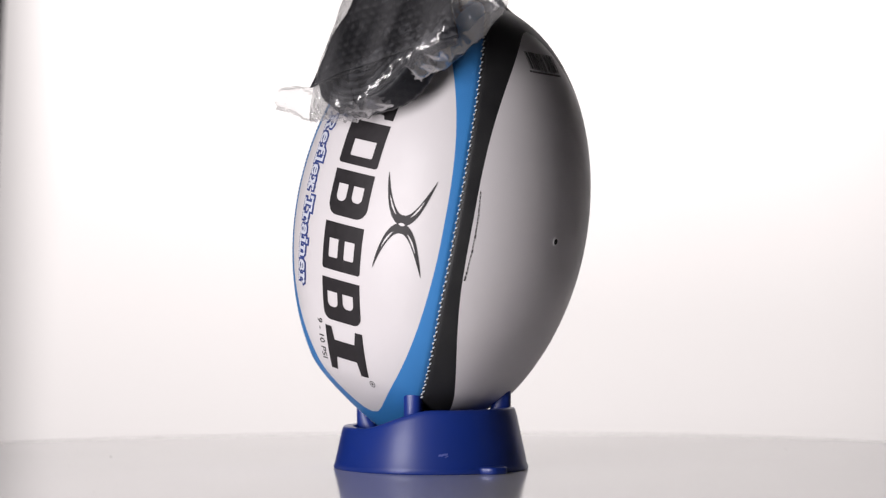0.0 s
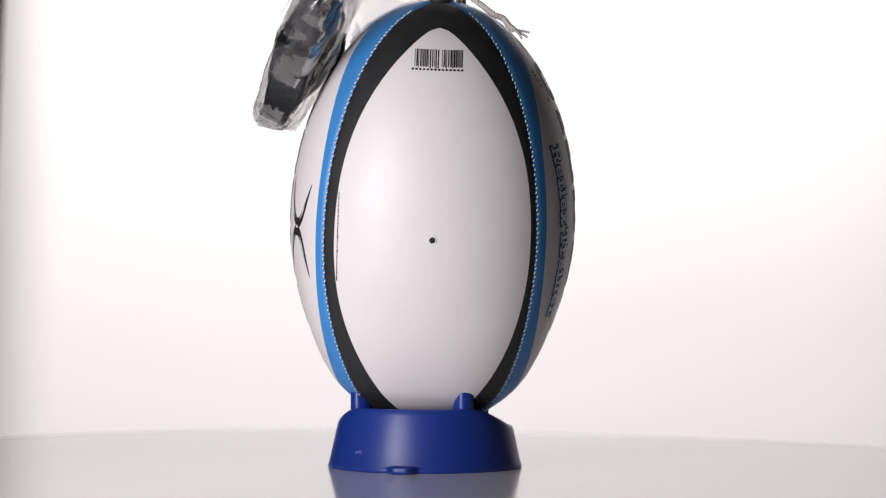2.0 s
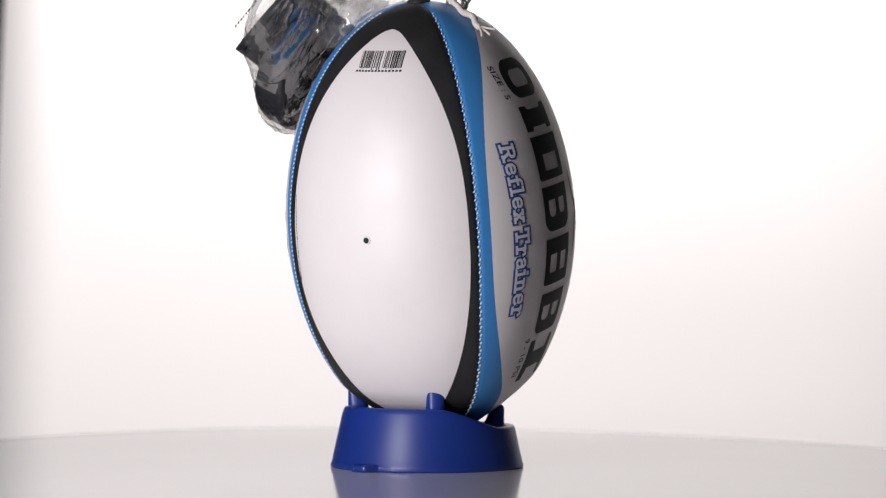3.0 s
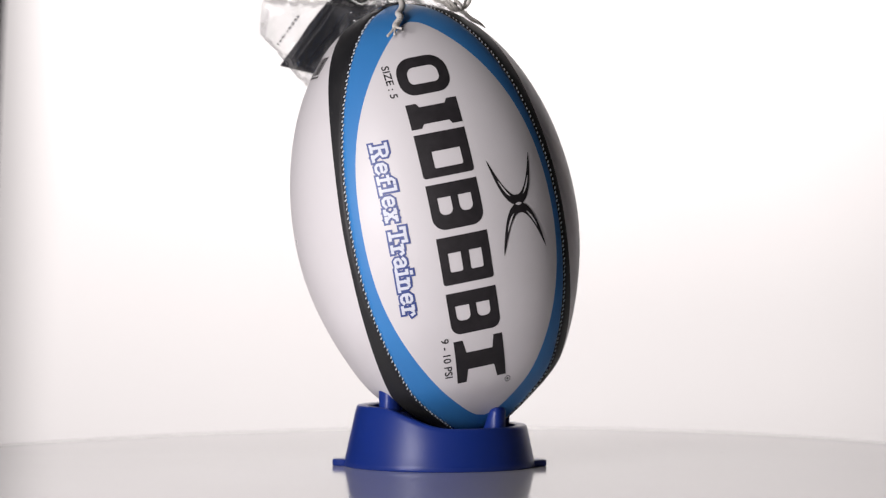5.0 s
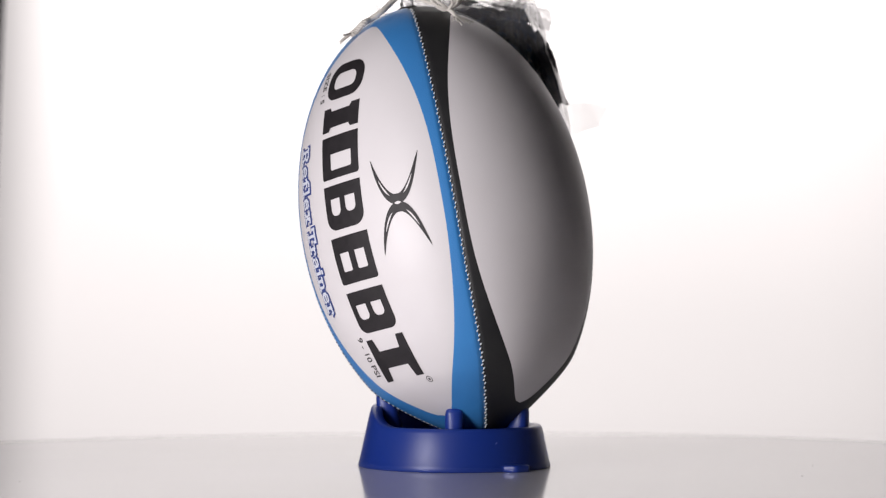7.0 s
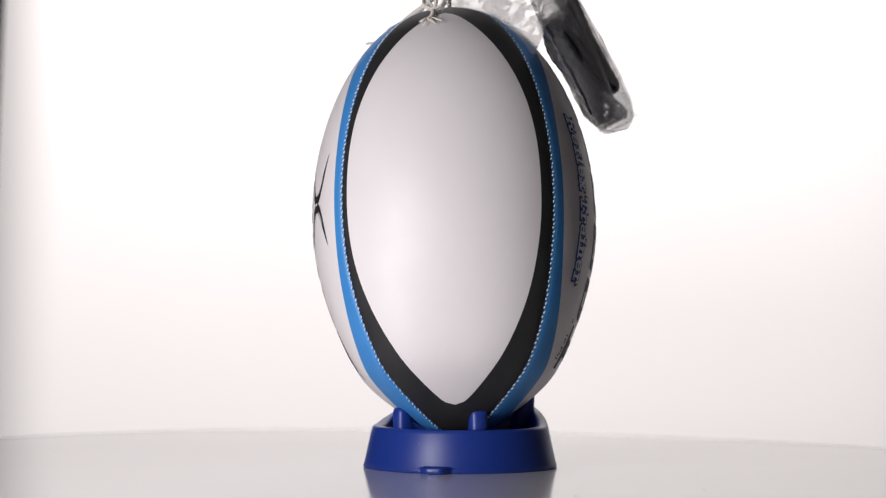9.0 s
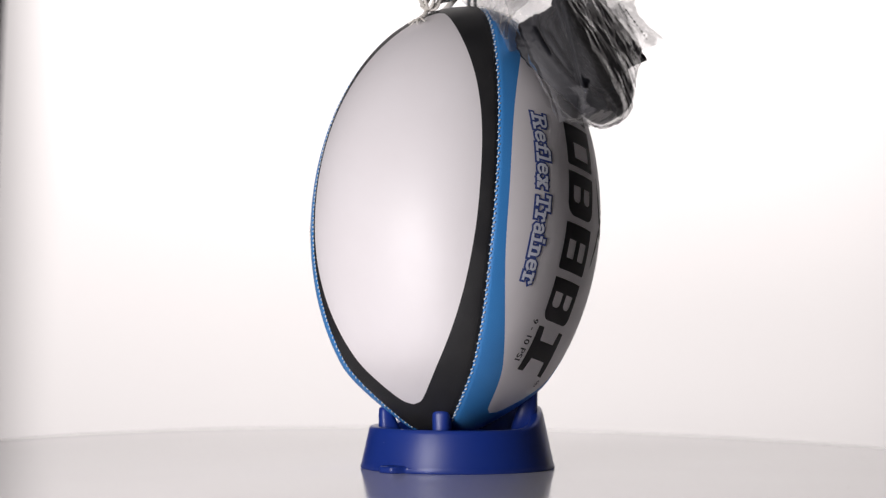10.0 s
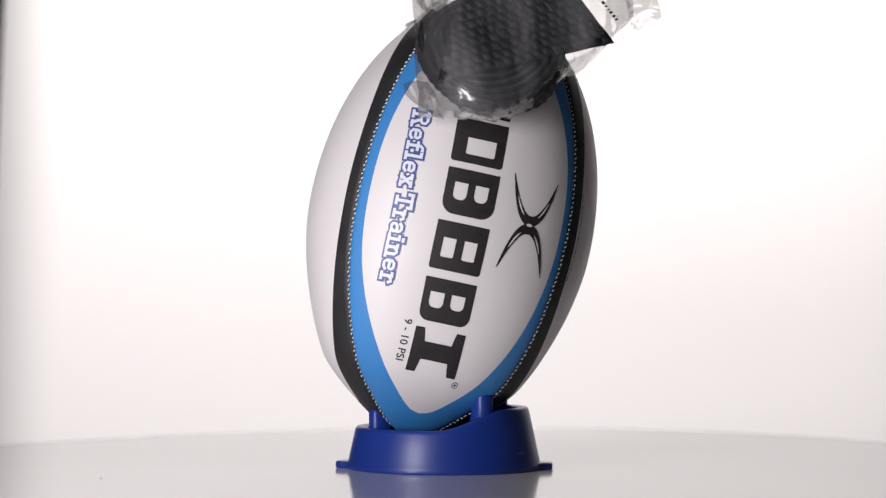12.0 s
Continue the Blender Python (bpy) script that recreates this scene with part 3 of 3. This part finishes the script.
def strap_bag():
    m = bag_frame()
    bag = root("strap_bag", m)
    part("strap_coil", off_ball(wrapped(strap_coil()), m), STRAP, bag, "black strap wound in loops")
    part("strap_band", wrapped(ribbed_band(0.114, 0.066, -0.0015, 0.004, 0.0, 1.0)), STRAP, bag, "ribbed black webbing, folded flat")
    part("strap_band", wrapped(ribbed_band(0.108, 0.062, -0.0065, 0.004, 0.003, 5.0)), STRAP, bag, "ribbed black webbing, folded flat")
    part("strap_fold", off_ball(wrapped(ribbed_band(0.084, 0.044, -0.0150, 0.010, 0.016, 8.0)), m), STRAP, bag, "inner fold of the black webbing")

    def pillow(s, t):
        a = 2 * math.pi * t
        x = -0.029 + 0.138 * s
        low = -0.051 + 0.15 * max(0.0, x - 0.005) + 0.76 * max(0.0, x - 0.034) + 0.002 * math.sin(14 * s)
        top = 0.046
        swell = min(1, (s / 0.15) ** 0.6) * min(1, ((1 - s) / 0.16) ** 0.8)
        c = math.copysign(abs(math.cos(a)) ** 0.6, math.cos(a))
        n = math.copysign(abs(math.sin(a)) ** 0.5, math.sin(a))
        y = (low + top) / 2 - (top - low) / 2 * c
        return x, y, -0.0125 + (0.0008 + 0.0140 * swell) * n - 0.004 * (1 - swell)
    part("film", off_ball(wrapped(crumpled(pillow, 90, 110, 0.0020, 0.026, 2.0, jitter=0.05, crease=0.0020)), m), FILM, bag, "crumpled clear polythene")

    def corner(s, t):
        a = Vector((-0.024, -0.026, -0.016)).lerp(Vector((-0.042, -0.039, 0.000)), s)
        b = Vector((-0.014, -0.049, -0.020)).lerp(Vector((-0.034, -0.052, -0.003)), s)
        return a.lerp(b, t) + Vector((0, 0, 0.003 * math.sin(5 * t + 2 * s)))
    part("film_corner", crumpled(corner, 10, 12, 0.0016, 0.012, 4.0, closed=False), FILM, bag, smooth=False)

    def flap(s, t):
        return 0.103 + 0.017 * s + 0.006 * t * s, 0.006 + 0.004 * s + (0.036 + 0.006 * s) * t, -0.012 + 0.005 * math.sin(4 * t + 2 * s) + 0.012 * s
    part("film_flap", crumpled(flap, 9, 16, 0.0022, 0.014, 6.0, closed=False), FILM, bag, smooth=False)

    inv = m.inverted()
    pole = inv @ (BALL @ Vector((0, 0, LONG + 0.006)))

    def neck(s, t):
        a = 2 * math.pi * t
        c = Vector((0.008, 0.026, -0.024)).lerp(pole, s)
        r = 0.036 * (1 - s) ** 1.2 + 0.007
        return c + Vector((r * math.cos(a), 0.35 * r * math.sin(a) + 0.004 * s, 0.55 * r * math.sin(a)))
    part("film_neck", off_ball(crumpled(neck, 20, 30, 0.003, 0.014, 9.0), m), FILM, bag, "gathered neck of the clear bag", smooth=False)

    rnd = random.Random(3)
    along, rise = Vector((0.857, 0.515, 0)), Vector((-0.515, 0.857, 0))
    for row in range(1):
        y = 0.006
        while y < 0.030:
            w = rnd.uniform(0.0008, 0.0022)
            bm = bmesh.new()
            o = Vector((0.0945, 0.002, 0.0035)) + along * row * 0.0034
            corners = [o + along * dx + rise * dy for dx, dy in ((0, y), (0.0019, y), (0.0019, y + w), (0, y + w))]
            low = [bm.verts.new(c) for c in corners]
            high = [bm.verts.new(c + Vector((0, 0, 0.0002))) for c in corners]
            bm.faces.new(low[::-1]), bm.faces.new(high)
            for k in range(4):
                bm.faces.new((low[k], low[(k + 1) % 4], high[(k + 1) % 4], high[k]))
            part("print_bar", bm, INK, bag, smooth=False)
            y += w + rnd.uniform(0.001, 0.002)
    return tagged(bag, "clear plastic bag with a rolled black webbing strap inside", "plastic bag")


# ---------- the cord on the ball's top ----------
def twisted(bm, path, radius, strands=3, pitch=0.006):
    """A cord laid from three strands."""
    path = glide(path, 10)
    length, frames_, side = 0.0, [], None
    for i, p in enumerate(path):
        d = (path[min(i + 1, len(path) - 1)] - path[max(i - 1, 0)]).normalized()
        side = d.orthogonal().normalized() if side is None else (side - d * side.dot(d)).normalized()
        if i:
            length += (p - path[i - 1]).length
        frames_.append((p, side.copy(), d.cross(side), length))
    for k in range(strands):
        tube(bm, [p + (s * math.cos(2 * math.pi * (l / pitch + k / strands)) + u * math.sin(2 * math.pi * (l / pitch + k / strands))) * radius * 0.55
                  for p, s, u, l in frames_], radius * 0.55, 6)


def cotton_cord():
    cord = root("cotton_cord", BALL @ pose(0, 0, LONG))
    up = lambda lon, u, lift: skin(lon, u, lift) - Vector((0, 0, LONG))
    bm = bmesh.new()
    twisted(bm, [up(110, 0.995, 0.010), up(95, 0.985, 0.006), up(89, 0.96, 0.0032), up(81, 0.935, 0.0026), up(82, 0.91, 0.0040), up(77, 0.885, 0.0034), up(76, 0.868, 0.0040)], 0.0020)
    part("cord_tail", bm, CORD, cord)
    for k in range(3):
        bm = bmesh.new()
        end = up(70 + 5 * k, 0.832 - 0.008 * (k % 2), 0.0050 + 0.0022 * k)
        tube(bm, glide([up(76, 0.872, 0.004), (up(76, 0.862, 0.004) + end) / 2 + Vector((0, 0, 0.0006)), end], 5), 0.0008, 6)
        part("frayed_strand", bm, CORD, cord)
    knot = up(167, 0.90, 0.003)
    bm = bmesh.new()
    twisted(bm, [up(120, 0.99, 0.008), up(150, 0.97, 0.005), knot, up(168, 0.872, 0.002), up(166, 0.845, 0.0018)], 0.0014)
    part("cord_tail", bm, CORD, cord)
    bm = bmesh.new()
    for k in range(8):
        e = up(160 + 2.4 * k, 0.835 - 0.012 * (k % 3), 0.0018 + 0.0008 * (k % 2))
        tube(bm, [up(166, 0.865, 0.0018), (up(166, 0.86, 0.003) + e) / 2, e], 0.00045, 5)
    part("frayed_end", bm, CORD, cord)
    for k in range(4):
        bm = bmesh.new()
        tilt = -40 + 34 * k
        size = 0.0105 + 0.0022 * (k % 3)
        m = Matrix.Translation(knot + Vector((0, 0, 0.0005))) @ pose(0, 0, 0, 12 * k - 15, 0, tilt)
        loop = [m @ Vector((size * 0.75 * math.sin(a), 0.003 * math.sin(2 * a), size * (1 - math.cos(a)))) for a in [2 * math.pi * i / 10 for i in range(11)]]
        twisted(bm, loop, 0.0010)
        part("cord_loop", bm, CORD, cord)
    return tagged(cord, "frayed off-white cotton cord knotted in loops", "cord")


def eyelet():
    ring = root("eyelet", BALL @ pose(0, 0, LONG - 0.001))
    bm = bmesh.new()
    tube(bm, [(0.0045 * math.cos(a * 0.314), 0, 0.006 + 0.0055 * math.sin(a * 0.314)) for a in range(21)], 0.0011, 8)
    part("loop", bm, STEEL, ring)
    bm = bmesh.new()
    loft(bm, [[(r * math.cos(k * 0.3927), r * math.sin(k * 0.3927), z) for k in range(16)] for r, z in ((0.0075, 0.0), (0.0075, 0.0016), (0.006, 0.0024), (0.003, 0.0026))], caps=True)
    part("washer", bm, BLACK, ring)
    return tagged(ring, "small steel eyelet on the tip of the ball", "eyelet")


rugby_ball()
kicking_tee()
strap_bag()
cotton_cord()
eyelet()


# ---------- the turning ----------
def turn_at(t):
    return -(26.18 * t + 0.04795 * ((t - 6) ** 2 - 36))


def motions():
    for name in ("turntable", "rugby_ball", "kicking_tee", "strap_bag", "cotton_cord", "eyelet"):
        thing = bpy.data.objects[name]
        rest = thing.matrix_world.copy()
        walk(thing, [(k * 0.25, pose(0, 0, 0, 0, 0, turn_at(k * 0.25)) @ rest) for k in range(49)])


motions()
